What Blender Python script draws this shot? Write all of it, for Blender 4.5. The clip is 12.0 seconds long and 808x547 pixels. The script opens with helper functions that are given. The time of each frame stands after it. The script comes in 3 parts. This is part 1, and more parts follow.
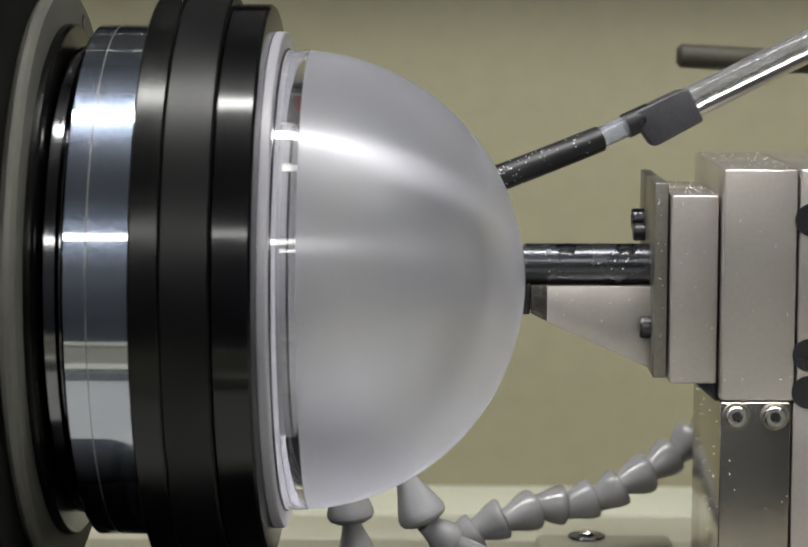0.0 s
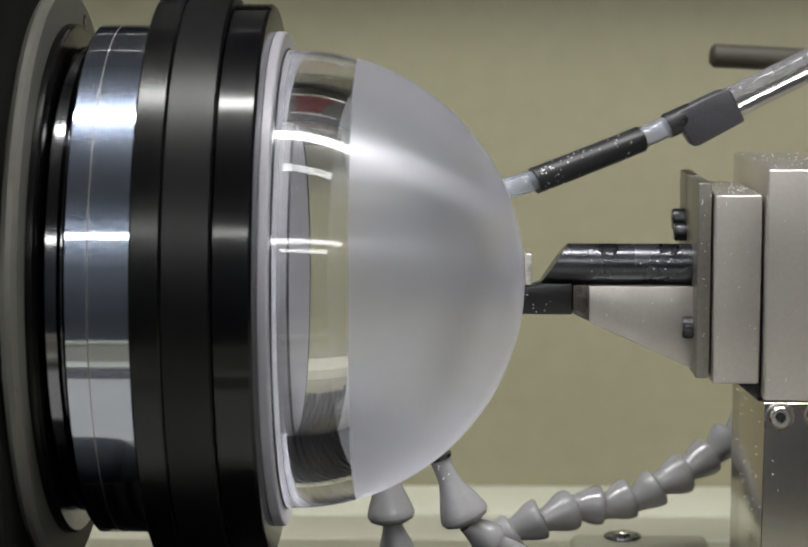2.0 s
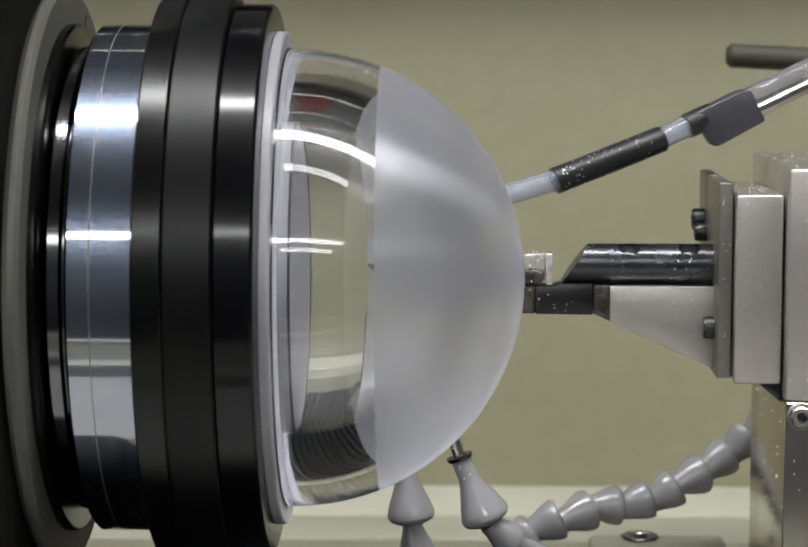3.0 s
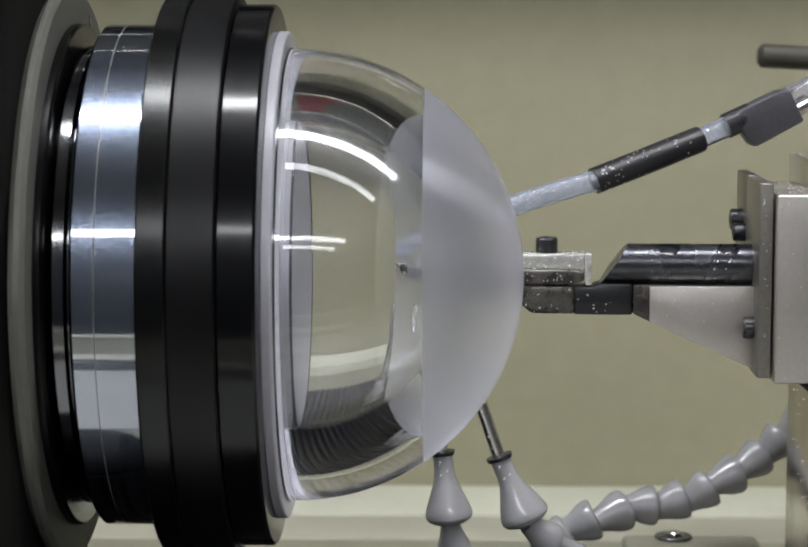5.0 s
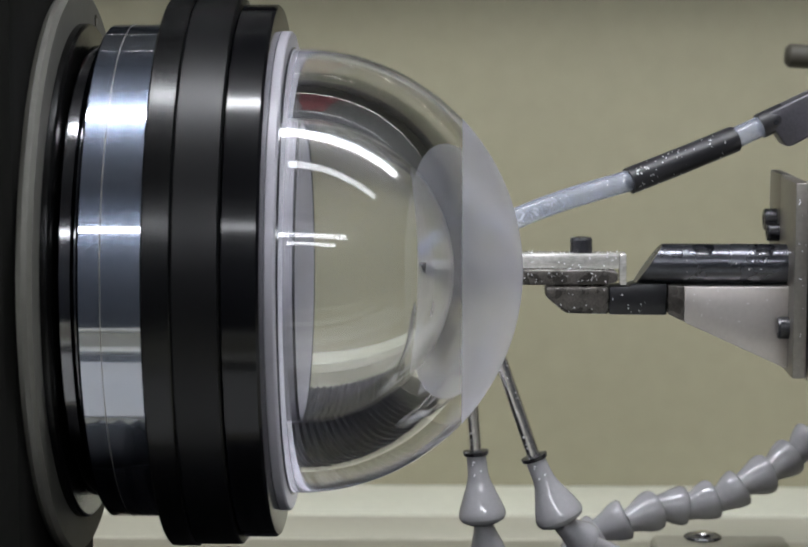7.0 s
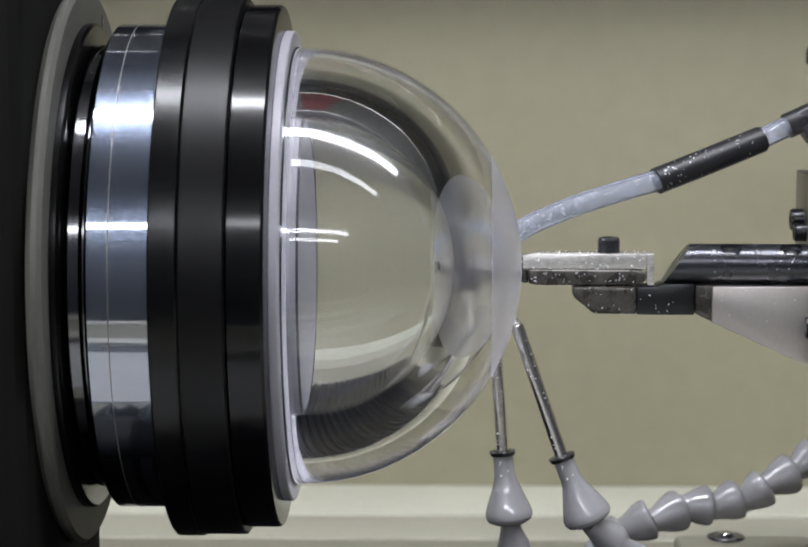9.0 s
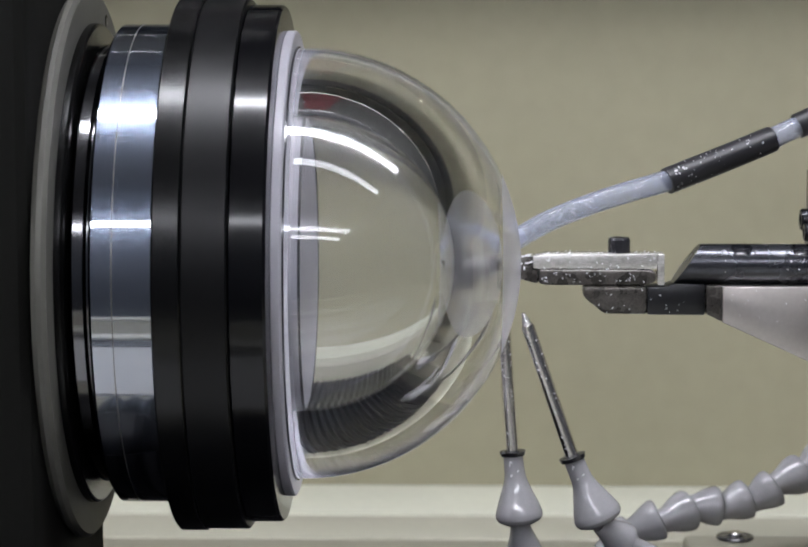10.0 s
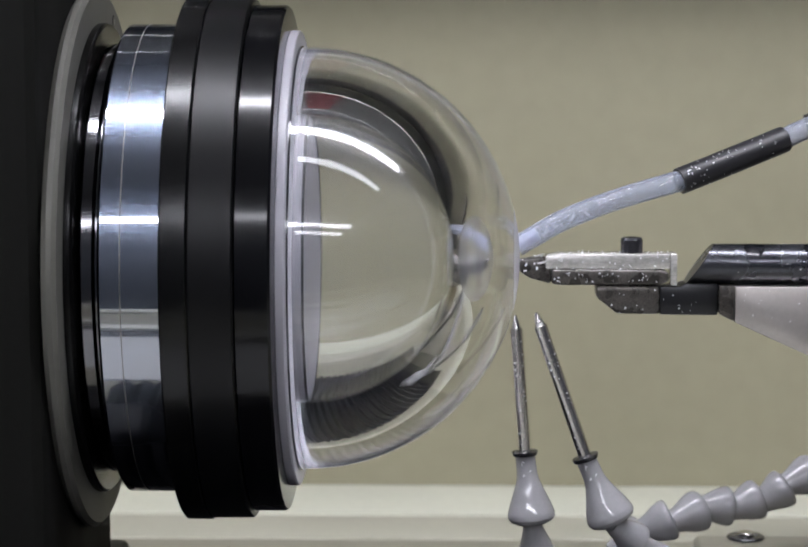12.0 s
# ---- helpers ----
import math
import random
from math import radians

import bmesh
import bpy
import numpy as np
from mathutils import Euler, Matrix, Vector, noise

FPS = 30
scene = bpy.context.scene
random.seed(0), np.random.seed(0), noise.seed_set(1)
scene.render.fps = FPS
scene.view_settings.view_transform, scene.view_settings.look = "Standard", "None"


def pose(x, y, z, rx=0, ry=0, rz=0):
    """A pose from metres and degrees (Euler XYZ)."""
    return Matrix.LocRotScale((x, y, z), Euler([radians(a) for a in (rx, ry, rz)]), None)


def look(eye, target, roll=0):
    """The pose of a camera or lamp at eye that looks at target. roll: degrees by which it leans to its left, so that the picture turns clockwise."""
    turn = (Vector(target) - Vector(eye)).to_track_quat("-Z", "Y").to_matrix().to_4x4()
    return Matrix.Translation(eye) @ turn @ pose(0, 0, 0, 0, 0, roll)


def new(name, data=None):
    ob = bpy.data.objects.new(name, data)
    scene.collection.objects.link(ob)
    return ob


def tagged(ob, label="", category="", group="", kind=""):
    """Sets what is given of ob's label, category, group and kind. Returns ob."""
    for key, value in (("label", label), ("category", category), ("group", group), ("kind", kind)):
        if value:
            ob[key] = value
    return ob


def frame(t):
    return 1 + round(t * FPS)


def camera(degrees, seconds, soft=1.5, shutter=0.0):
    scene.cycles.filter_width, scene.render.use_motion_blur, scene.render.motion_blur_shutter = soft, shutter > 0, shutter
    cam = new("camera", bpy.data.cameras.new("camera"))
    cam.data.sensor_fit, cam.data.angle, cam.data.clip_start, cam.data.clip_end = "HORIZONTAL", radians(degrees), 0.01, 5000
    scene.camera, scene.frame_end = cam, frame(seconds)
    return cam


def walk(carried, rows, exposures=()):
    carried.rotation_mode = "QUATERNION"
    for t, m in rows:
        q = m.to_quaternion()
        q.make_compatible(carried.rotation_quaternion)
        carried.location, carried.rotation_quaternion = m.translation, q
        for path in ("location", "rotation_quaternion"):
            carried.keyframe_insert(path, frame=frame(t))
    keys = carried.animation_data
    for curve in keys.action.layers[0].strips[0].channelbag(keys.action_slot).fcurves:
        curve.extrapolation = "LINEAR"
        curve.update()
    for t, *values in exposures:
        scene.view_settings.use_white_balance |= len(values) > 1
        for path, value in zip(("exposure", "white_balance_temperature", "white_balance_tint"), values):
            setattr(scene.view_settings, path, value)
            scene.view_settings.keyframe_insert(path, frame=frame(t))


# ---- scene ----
# Metres. x along the spindle axis, y away from the camera, bed of the machine at z = 0.
ZC = 0.200                       # height of the spindle axis
R = 0.080                        # outer radius of the dome
cam = camera(21.07, 12.0, soft=1.9)
EYE = (0.05655, -0.83340, ZC + 0.09122)
AIM = (0.03172, 0.15940, ZC - 0.02592)
walk(cam, [(0.0, look(EYE, AIM)), (12.0, look(EYE, AIM))],
     exposures=[(0.0, -0.43, 6550, 9.5), (6.0, -0.41, 6120, 12.5), (9.0, -0.34, 6030, 15.0), (12.0, -0.30, 5990, 17.5)])
cam.data.dof.use_dof, cam.data.dof.focus_distance, cam.data.dof.aperture_fstop = True, 0.79, 20.0


def tool_x(t):
    """Feed of the tool carriage along the spindle axis."""
    u = t / 12.0
    return R * (0.06956 + u * (1.20649 + u * (0.08992 - u * 0.39850)))


def work_y(t):
    """Cross feed of the work slide, away from the camera."""
    return -R * math.cos(0.02875 + 0.11833 * t - 0.000141 * t * t)


# ---- world and lights ----
world = bpy.data.worlds.new("world")
scene.world = world
world.use_nodes = True
world.node_tree.nodes["Background"].inputs[0].default_value = (0.75, 0.85, 1.0, 1)
world.node_tree.nodes["Background"].inputs[1].default_value = 0.05


# ---- materials ----
def material(name, color, rough=0.5, metal=0.0, vary=0.12, scale=60.0, bump=0.05, spec=0.5, aniso=0.0, tint=None, stretch=(1, 1, 1), coat=0.0):
    """A surface with blotches, fine grain and slight relief."""
    m = bpy.data.materials.new(name)
    m.use_nodes = True
    nt = m.node_tree
    b = nt.nodes["Principled BSDF"]
    link = nt.links.new
    co = nt.nodes.new("ShaderNodeTexCoord")
    mp = nt.nodes.new("ShaderNodeMapping")
    mp.inputs["Scale"].default_value = stretch
    link(co.outputs["Object"], mp.inputs["Vector"])
    big = nt.nodes.new("ShaderNodeTexNoise")
    big.inputs["Scale"].default_value = scale
    big.inputs["Detail"].default_value = 4
    fine = nt.nodes.new("ShaderNodeTexNoise")
    fine.inputs["Scale"].default_value = scale * 14
    fine.inputs["Detail"].default_value = 3
    link(mp.outputs[0], big.inputs["Vector"])
    link(mp.outputs[0], fine.inputs["Vector"])
    add = nt.nodes.new("ShaderNodeMath")
    add.operation = "ADD"
    link(big.outputs["Fac"], add.inputs[0])
    link(fine.outputs["Fac"], add.inputs[1])
    ramp = nt.nodes.new("ShaderNodeValToRGB")
    c = Vector(color)
    d = Vector(tint) if tint else c
    lo, hi = c * (1 - vary), d * (1 + vary)
    ramp.color_ramp.elements[0].position, ramp.color_ramp.elements[1].position = 0.35, 0.65
    ramp.color_ramp.elements[0].color = (*lo, 1)
    ramp.color_ramp.elements[1].color = (*[min(1, v) for v in hi], 1)
    half = nt.nodes.new("ShaderNodeMath")
    half.operation = "MULTIPLY"
    half.inputs[1].default_value = 0.5
    link(add.outputs[0], half.inputs[0])
    link(half.outputs[0], ramp.inputs[0])
    link(ramp.outputs[0], b.inputs["Base Color"])
    mr = nt.nodes.new("ShaderNodeMapRange")
    mr.inputs["To Min"].default_value = max(0.02, rough * 0.8)
    mr.inputs["To Max"].default_value = min(1, rough * 1.2)
    link(big.outputs["Fac"], mr.inputs["Value"])
    link(mr.outputs[0], b.inputs["Roughness"])
    b.inputs["Metallic"].default_value = metal
    b.inputs["Specular IOR Level"].default_value = spec
    b.inputs["Anisotropic"].default_value = aniso
    b.inputs["Coat Weight"].default_value = coat
    if bump:
        bp = nt.nodes.new("ShaderNodeBump")
        bp.inputs["Strength"].default_value = bump
        bp.inputs["Distance"].default_value = 0.0005
        link(fine.outputs["Fac"], bp.inputs["Height"])
        link(bp.outputs[0], b.inputs["Normal"])
    return m


def turned(name, color, rough, metal, spec=0.5, lines=900.0, bump=0.02):
    """A lathe-turned surface: rings round the x axis."""
    m = material(name, color, rough, metal, vary=0.02, scale=20, bump=0, spec=spec, stretch=(1, 0, 0))
    nt = m.node_tree
    co = nt.nodes.new("ShaderNodeTexCoord")
    mp = nt.nodes.new("ShaderNodeMapping")
    mp.inputs["Scale"].default_value = (1, 0, 0)
    nt.links.new(co.outputs["Object"], mp.inputs["Vector"])
    no = nt.nodes.new("ShaderNodeTexNoise")
    no.inputs["Scale"].default_value = lines
    nt.links.new(mp.outputs[0], no.inputs["Vector"])
    if not bump:
        return m
    bp = nt.nodes.new("ShaderNodeBump")
    bp.inputs["Strength"].default_value = bump
    bp.inputs["Distance"].default_value = 0.0003
    nt.links.new(no.outputs["Fac"], bp.inputs["Height"])
    nt.links.new(bp.outputs[0], nt.nodes["Principled BSDF"].inputs["Normal"])
    return m


def glow(name, color, strength):
    m = bpy.data.materials.new(name)
    m.use_nodes = True
    b = m.node_tree.nodes["Principled BSDF"]
    b.inputs["Base Color"].default_value = (0.8, 0.8, 0.8, 1)
    b.inputs["Emission Color"].default_value = (*color, 1)
    b.inputs["Emission Strength"].default_value = strength
    return m


def clear_plastic(name, rough=0.0, color=(0.97, 0.98, 0.98), ior=1.49, coat=0.0):
    m = bpy.data.materials.new(name)
    m.use_nodes = True
    b = m.node_tree.nodes["Principled BSDF"]
    b.inputs["Base Color"].default_value = (*color, 1)
    b.inputs["Transmission Weight"].default_value = 1.0
    b.inputs["Roughness"].default_value = rough
    b.inputs["IOR"].default_value = ior
    if coat:
        b.inputs["Coat Weight"].default_value = coat
        b.inputs["Coat Roughness"].default_value = 0.24
    return m


def dome_skin(tool):
    """Outer face of the dome: still frosted ahead of the tool, cut clear behind it."""
    m = clear_plastic("acrylic_being_cut", coat=0.40)
    nt = m.node_tree
    link = nt.links.new
    clear = nt.nodes["Principled BSDF"]
    out = nt.nodes["Material Output"]
    co = nt.nodes.new("ShaderNodeTexCoord")
    co.object = tool
    sep = nt.nodes.new("ShaderNodeSeparateXYZ")
    link(co.outputs["Object"], sep.inputs[0])
    ahead = nt.nodes.new("ShaderNodeMath")
    ahead.operation = "GREATER_THAN"
    ahead.inputs[1].default_value = 0.0
    link(sep.outputs["X"], ahead.inputs[0])
    frost = nt.nodes.new("ShaderNodeBsdfPrincipled")
    frost.inputs["Base Color"].default_value = (*FROST, 1)
    frost.inputs["Transmission Weight"].default_value = FROST_T
    frost.inputs["Roughness"].default_value = FROST_R
    frost.inputs["IOR"].default_value = 1.49
    tangent = nt.nodes.new("ShaderNodeTangent")
    tangent.direction_type, tangent.axis = "RADIAL", "X"
    milk = nt.nodes.new("ShaderNodeBsdfTranslucent")
    milk.inputs["Color"].default_value = (*FROST, 1)
    both = nt.nodes.new("ShaderNodeMixShader")
    both.inputs[0].default_value = 0.10
    link(frost.outputs[0], both.inputs[1])
    link(milk.outputs[0], both.inputs[2])
    # turning grooves round the axis draw the gloss out along the meridians
    groove = nt.nodes.new("ShaderNodeBsdfAnisotropic")
    groove.inputs["Color"].default_value = (0.9, 0.9, 1.0, 1)
    groove.inputs["Roughness"].default_value = GROOVE_R
    groove.inputs["Anisotropy"].default_value = GROOVE_A
    link(tangent.outputs[0], groove.inputs["Tangent"])
    skin = nt.nodes.new("ShaderNodeMixShader")
    skin.inputs[0].default_value = GROOVE
    link(both.outputs[0], skin.inputs[1])
    link(groove.outputs[0], skin.inputs[2])
    own = nt.nodes.new("ShaderNodeTexCoord")
    mp = nt.nodes.new("ShaderNodeMapping")
    mp.inputs["Scale"].default_value = (1, 0, 0)
    link(own.outputs["Object"], mp.inputs["Vector"])
    no = nt.nodes.new("ShaderNodeTexNoise")
    no.inputs["Scale"].default_value = 2600
    link(mp.outputs[0], no.inputs["Vector"])
    bp = nt.nodes.new("ShaderNodeBump")
    bp.inputs["Strength"].default_value = 0.12
    bp.inputs["Distance"].default_value = 0.0003
    link(no.outputs["Fac"], bp.inputs["Height"])
    link(bp.outputs[0], frost.inputs["Normal"])
    # frost thinned towards the pole, a painted darkening for the weaker light there
    place = nt.nodes.new("ShaderNodeSeparateXYZ")
    link(own.outputs["Object"], place.inputs[0])
    fine = nt.nodes.new("ShaderNodeMapRange")
    fine.interpolation_type = "SMOOTHSTEP"
    for k, v in (("From Min", 0.55 * R), ("From Max", R), ("To Min", 1.0), ("To Max", 0.55)):
        fine.inputs[k].default_value = v
    link(place.outputs["X"], fine.inputs["Value"])
    amount = nt.nodes.new("ShaderNodeMath")
    amount.operation = "MULTIPLY"
    link(ahead.outputs[0], amount.inputs[0])
    link(fine.outputs[0], amount.inputs[1])
    mix = nt.nodes.new("ShaderNodeMixShader")
    link(amount.outputs[0], mix.inputs[0])
    link(clear.outputs[0], mix.inputs[1])
    link(skin.outputs[0], mix.inputs[2])
    link(mix.outputs[0], out.inputs["Surface"])
    return m


def extra_mirror(m, share):
    """Adds a made-up mirror share to a clear face, to brighten its lamp streaks."""
    nt = m.node_tree
    a = nt.nodes["Principled BSDF"]
    g = nt.nodes.new("ShaderNodeBsdfAnisotropic")
    g.inputs["Roughness"].default_value = 0.0
    mix = nt.nodes.new("ShaderNodeMixShader")
    mix.inputs[0].default_value = share
    nt.links.new(a.outputs[0], mix.inputs[1])
    nt.links.new(g.outputs[0], mix.inputs[2])
    nt.links.new(mix.outputs[0], nt.nodes["Material Output"].inputs["Surface"])
    return m


FROST, FROST_T, FROST_R = (0.68, 0.69, 0.755), 0.90, 0.38
GROOVE, GROOVE_R, GROOVE_A = 0.070, 0.36, 0.66
PANEL = material("olive_panel", (0.288, 0.268, 0.180), 0.55, vary=0.05, scale=5, bump=0.02)
STRIP = material("pale_sheet_metal", (0.49, 0.49, 0.40), 0.45, vary=0.06, scale=12, bump=0.02)
BEDMAT = material("machine_bed_paint", (0.23, 0.22, 0.17), 0.5, vary=0.1, scale=14)
# unseen walls and ceiling, darkened so they reflect less in drum and dome
ROOM = material("room_paint", (0.06, 0.066, 0.08), 0.7, vary=0.04, scale=3)
CEILING = material("unseen_ceiling_dark", (0.018, 0.018, 0.019), 0.7, vary=0.06, scale=3)
DARKFLOOR = material("dark_floor", (0.04, 0.04, 0.04), 0.6, vary=0.2, scale=6)
BLACK = turned("black_anodised", (0.001, 0.001, 0.0013), 0.13, 0.0, spec=0.42)
BLACK_GLOSS = turned("black_gloss", (0.001, 0.001, 0.001), 0.24, 0.0, spec=0.38)
BLACK_SATIN = turned("black_satin", (0.001, 0.001, 0.0013), 0.36, 0.0, spec=0.28)
DRUM = turned("polished_steel", (0.46, 0.46, 0.46), 0.055, 1.0, bump=0.0)


def haze(m, rough, share, color, metal=1.0):
    """Adds a wider second gloss to a polished surface."""
    nt = m.node_tree
    a = nt.nodes["Principled BSDF"]
    b = nt.nodes.new("ShaderNodeBsdfPrincipled")
    b.inputs["Metallic"].default_value = metal
    b.inputs["Base Color"].default_value = (*color, 1)
    b.inputs["Roughness"].default_value = rough
    b.inputs["Specular IOR Level"].default_value = 0.3
    mix = nt.nodes.new("ShaderNodeMixShader")
    mix.inputs[0].default_value = share
    nt.links.new(a.outputs[0], mix.inputs[1])
    nt.links.new(b.outputs[0], mix.inputs[2])
    nt.links.new(mix.outputs[0], nt.nodes["Material Output"].inputs["Surface"])


haze(DRUM, 0.27, 0.38, (0.26, 0.31, 0.41))
haze(BLACK, 0.30, 0.32, (0.001, 0.001, 0.002), 0.0)
NECK = turned("neck_steel", (0.16, 0.16, 0.165), 0.12, 1.0)
CASING = material("casing_paint", (0.095, 0.093, 0.08), 0.55, vary=0.08, scale=20)
HOUSING = material("dark_grey_paint", (0.006, 0.006, 0.007), 0.5, vary=0.2, scale=20, spec=0.25)
SATIN = material("satin_nickel", (0.51, 0.475, 0.44), 0.33, 0.70, vary=0.05, scale=40, bump=0.012, coat=0.6)
SATIN_DARK = material("satin_nickel_worn", (0.24, 0.225, 0.20), 0.36, 0.8, vary=0.12, scale=40, bump=0.05)
POLISHED = material("bright_nickel", (0.52, 0.48, 0.42), 0.2, 1.0, vary=0.08, scale=30, bump=0.03)
OXIDE = material("black_oxide_steel", (0.022, 0.022, 0.026), 0.26, 0.25, vary=0.25, scale=80, bump=0.03, spec=1.0)
BARSTEEL = material("blued_bar_steel", (0.085, 0.087, 0.098), 0.27, 0.85, vary=0.08, scale=80, bump=0.01)
OXIDE_FLAT = material("dull_black_steel", (0.010, 0.010, 0.011), 0.30, 0.2, vary=0.3, scale=90, bump=0.04, spec=0.6)
SMOKED = material("smoked_brown_steel", (0.050, 0.043, 0.036), 0.28, 0.5, vary=0.55, scale=150, bump=0.08, tint=(0.085, 0.078, 0.070))
OLIVE_GREY = material("olive_grey_paint", (0.007, 0.007, 0.006), 0.7, vary=0.1, scale=25, spec=0.1)
HOODMAT = material("hood_paint", (0.030, 0.030, 0.028), 0.9, vary=0.1, scale=20, spec=0.05)
COUPLING = material("grey_coupling_plastic", (0.055, 0.053, 0.062), 0.38, vary=0.25, scale=80)
ROD_BROWN = material("brown_rod", (0.040, 0.036, 0.024), 0.6, vary=0.15, scale=60)
RED = material("red_sticker", (0.040, 0.007, 0.008), 0.9, vary=0.1, scale=30, spec=0.05)
STEEL = material("bright_steel", (0.64, 0.62, 0.60), 0.26, 1.0, vary=0.12, scale=150, bump=0.06)
BRIGHT = material("bright_ground_steel", (0.70, 0.68, 0.64), 0.20, 0.6, vary=0.30, scale=120, bump=0.08, stretch=(0.35, 1, 1))
TUBE_STEEL = material("polished_tube_steel", (0.72, 0.69, 0.65), 0.24, 1.0, vary=0.15, scale=120, bump=0.05)
HOSE = material("grey_hose_plastic", (0.27, 0.265, 0.275), 0.07, vary=0.05, scale=60, bump=0.0, spec=0.6)
RUBBER = material("black_rubber", (0.012, 0.012, 0.014), 0.4, vary=0.3, scale=200, bump=0.1)
BELLOWS = material("black_bellows_cloth", (0.009, 0.009, 0.011), 0.75, vary=0.2, scale=80, bump=0.05, spec=0.2)
SWARF = material("white_swarf", (0.8, 0.8, 0.82), 0.4, vary=0.05, scale=400)
ACRYLIC = extra_mirror(clear_plastic("clear_acrylic"), 0.05)
FLANGE = clear_plastic("frosted_acrylic", 0.35, (0.49, 0.48, 0.53))
FLANGE.node_tree.nodes["Principled BSDF"].inputs["Transmission Weight"].default_value = 0.25
PLUG = material("grey_plug_plastic", (0.25, 0.243, 0.275), 0.5, vary=0.08, scale=40, bump=0.01)
BASE_FROST = material("frosted_base", (0.60, 0.59, 0.66), 0.7, vary=0.05, scale=30, bump=0, stretch=(1, 0, 0))
TUBE = clear_plastic("clear_tube", 0.03, (0.84, 0.88, 1.0), 1.4)
TUBE.node_tree.nodes["Principled BSDF"].inputs["Transmission Weight"].default_value = 0.85
PIPE_CLEAR = clear_plastic("clear_pipe", 0.01, (0.80, 0.80, 0.85), 1.49)
PIPE_CLEAR.node_tree.nodes["Principled BSDF"].inputs["Transmission Weight"].default_value = 0.88
LAMP = glow("lamp_tube", (1.0, 1.0, 0.97), 64.0)
LAMP_FRONT = glow("lamp_tube_front", (1.0, 1.0, 0.97), 24.0)
WHITE_METAL = material("white_enamel", (0.7, 0.7, 0.7), 0.4)


# ---- mesh helpers ----
def part(name, bm, mat, parent=None, label="", smooth=25):
    """Links a bmesh as one mesh object under its thing."""
    me = bpy.data.meshes.new(name)
    bmesh.ops.recalc_face_normals(bm, faces=bm.faces)
    bm.to_mesh(me)
    bm.free()
    for mm in (mat if isinstance(mat, (list, tuple)) else (mat,)):
        me.materials.append(mm)
    if smooth:
        me.shade_smooth()
        me.set_sharp_from_angle(angle=radians(smooth))
    ob = new(name, me)
    if parent:
        ob.parent = parent
    if label:
        tagged(ob, label)
    return ob


def thing(name, label, category, group="", kind=""):
    return tagged(new(name), label, category, group, kind)


def bevel(bm, w, seg=3, angle=30):
    if w > 0:
        edges = [e for e in bm.edges if len(e.link_faces) == 2 and e.calc_face_angle(0) > radians(angle)]
        bmesh.ops.bevel(bm, geom=edges, offset=w, segments=seg, profile=0.5, affect="EDGES", clamp_overlap=True)
    return bm


def box(x0, x1, y0, y1, z0, z1, w=0.0):
    bm = bmesh.new()
    bmesh.ops.create_cube(bm, size=1, matrix=Matrix.Translation(((x0 + x1) / 2, (y0 + y1) / 2, (z0 + z1) / 2)) @ Matrix.Diagonal((x1 - x0, y1 - y0, z1 - z0, 1)))
    return bevel(bm, w)


def prism(outline, y0, y1, w=0.0, seg=2):
    """An outline in x and z, given depth along y."""
    bm = bmesh.new()
    a = [bm.verts.new((x, y0, z)) for x, z in outline]
    b = [bm.verts.new((x, y1, z)) for x, z in outline]
    n = len(a)
    bm.faces.new(a)
    bm.faces.new(b[::-1])
    for i in range(n):
        bm.faces.new((a[i], b[i], b[(i + 1) % n], a[(i + 1) % n]))
    bmesh.ops.recalc_face_normals(bm, faces=bm.faces)
    return bevel(bm, w, seg)


def chips(parent, count, seed, place, size=1.0):
    """Small curled flakes of swarf; place(random) gives a point and a normal."""
    rnd = random.Random(seed)
    bm = bmesh.new()
    for _ in range(count):
        p, n = place(rnd)
        p, n = Vector(p), Vector(n).normalized()
        u = n.orthogonal().normalized()
        u = Matrix.Rotation(rnd.uniform(0, 6.3), 3, n) @ u
        v = n.cross(u)
        a, b = rnd.uniform(0.00014, 0.0004) * (2.2 if rnd.random() < 0.10 else 1), rnd.uniform(0.00010, 0.00024)
        a, b = a * size, b * size
        h = rnd.uniform(0.0001, 0.0004)
        vs = [bm.verts.new(p + u * a * x + v * b * y + n * z) for x, y, z in ((-1, -1, 0), (0, -1, h), (1, -0.4, 0.0002), (1, 1, 0), (0, 0.7, h), (-1, 0.8, 0.0001))]
        low = bm.verts.new(p - n * 0.0001)
        bm.faces.new(vs)
        for k in range(6):
            bm.faces.new((vs[k], vs[(k + 1) % 6], low))
    ob = part("swarf", bm, SWARF, parent, "scattered white plastic swarf", 0)
    return tagged(ob, kind="stuff")


def lathe(profile, seg=160, mats=None, closed=True):
    """Turns a profile of (x, r) round the x axis; closed joins its last point to its first."""
    bm = bmesh.new()
    rings = []
    for x, r in profile:
        if r < 1e-6:
            rings.append([bm.verts.new((x, 0, 0))])
        else:
            rings.append([bm.verts.new((x, r * math.cos(2 * math.pi * i / seg), r * math.sin(2 * math.pi * i / seg))) for i in range(seg)])
    n = len(rings)
    for k in range(n if closed else n - 1):
        a, b = rings[k], rings[(k + 1) % n]
        for i in range(seg):
            j = (i + 1) % seg
            vs = [a[i % len(a)], a[j % len(a)], b[j % len(b)], b[i % len(b)]]
            vs = list(dict.fromkeys(vs))
            if len(vs) > 2:
                f = bm.faces.new(vs)
                if mats:
                    f.material_index = mats[k]
    return bm


def along(bm, p, q):
    """Turns a mesh made along x so that it starts at p and points to q."""
    d = Vector(q) - Vector(p)
    bm.transform(Matrix.Translation(p) @ d.to_track_quat("X", "Z").to_matrix().to_4x4())
    return bm


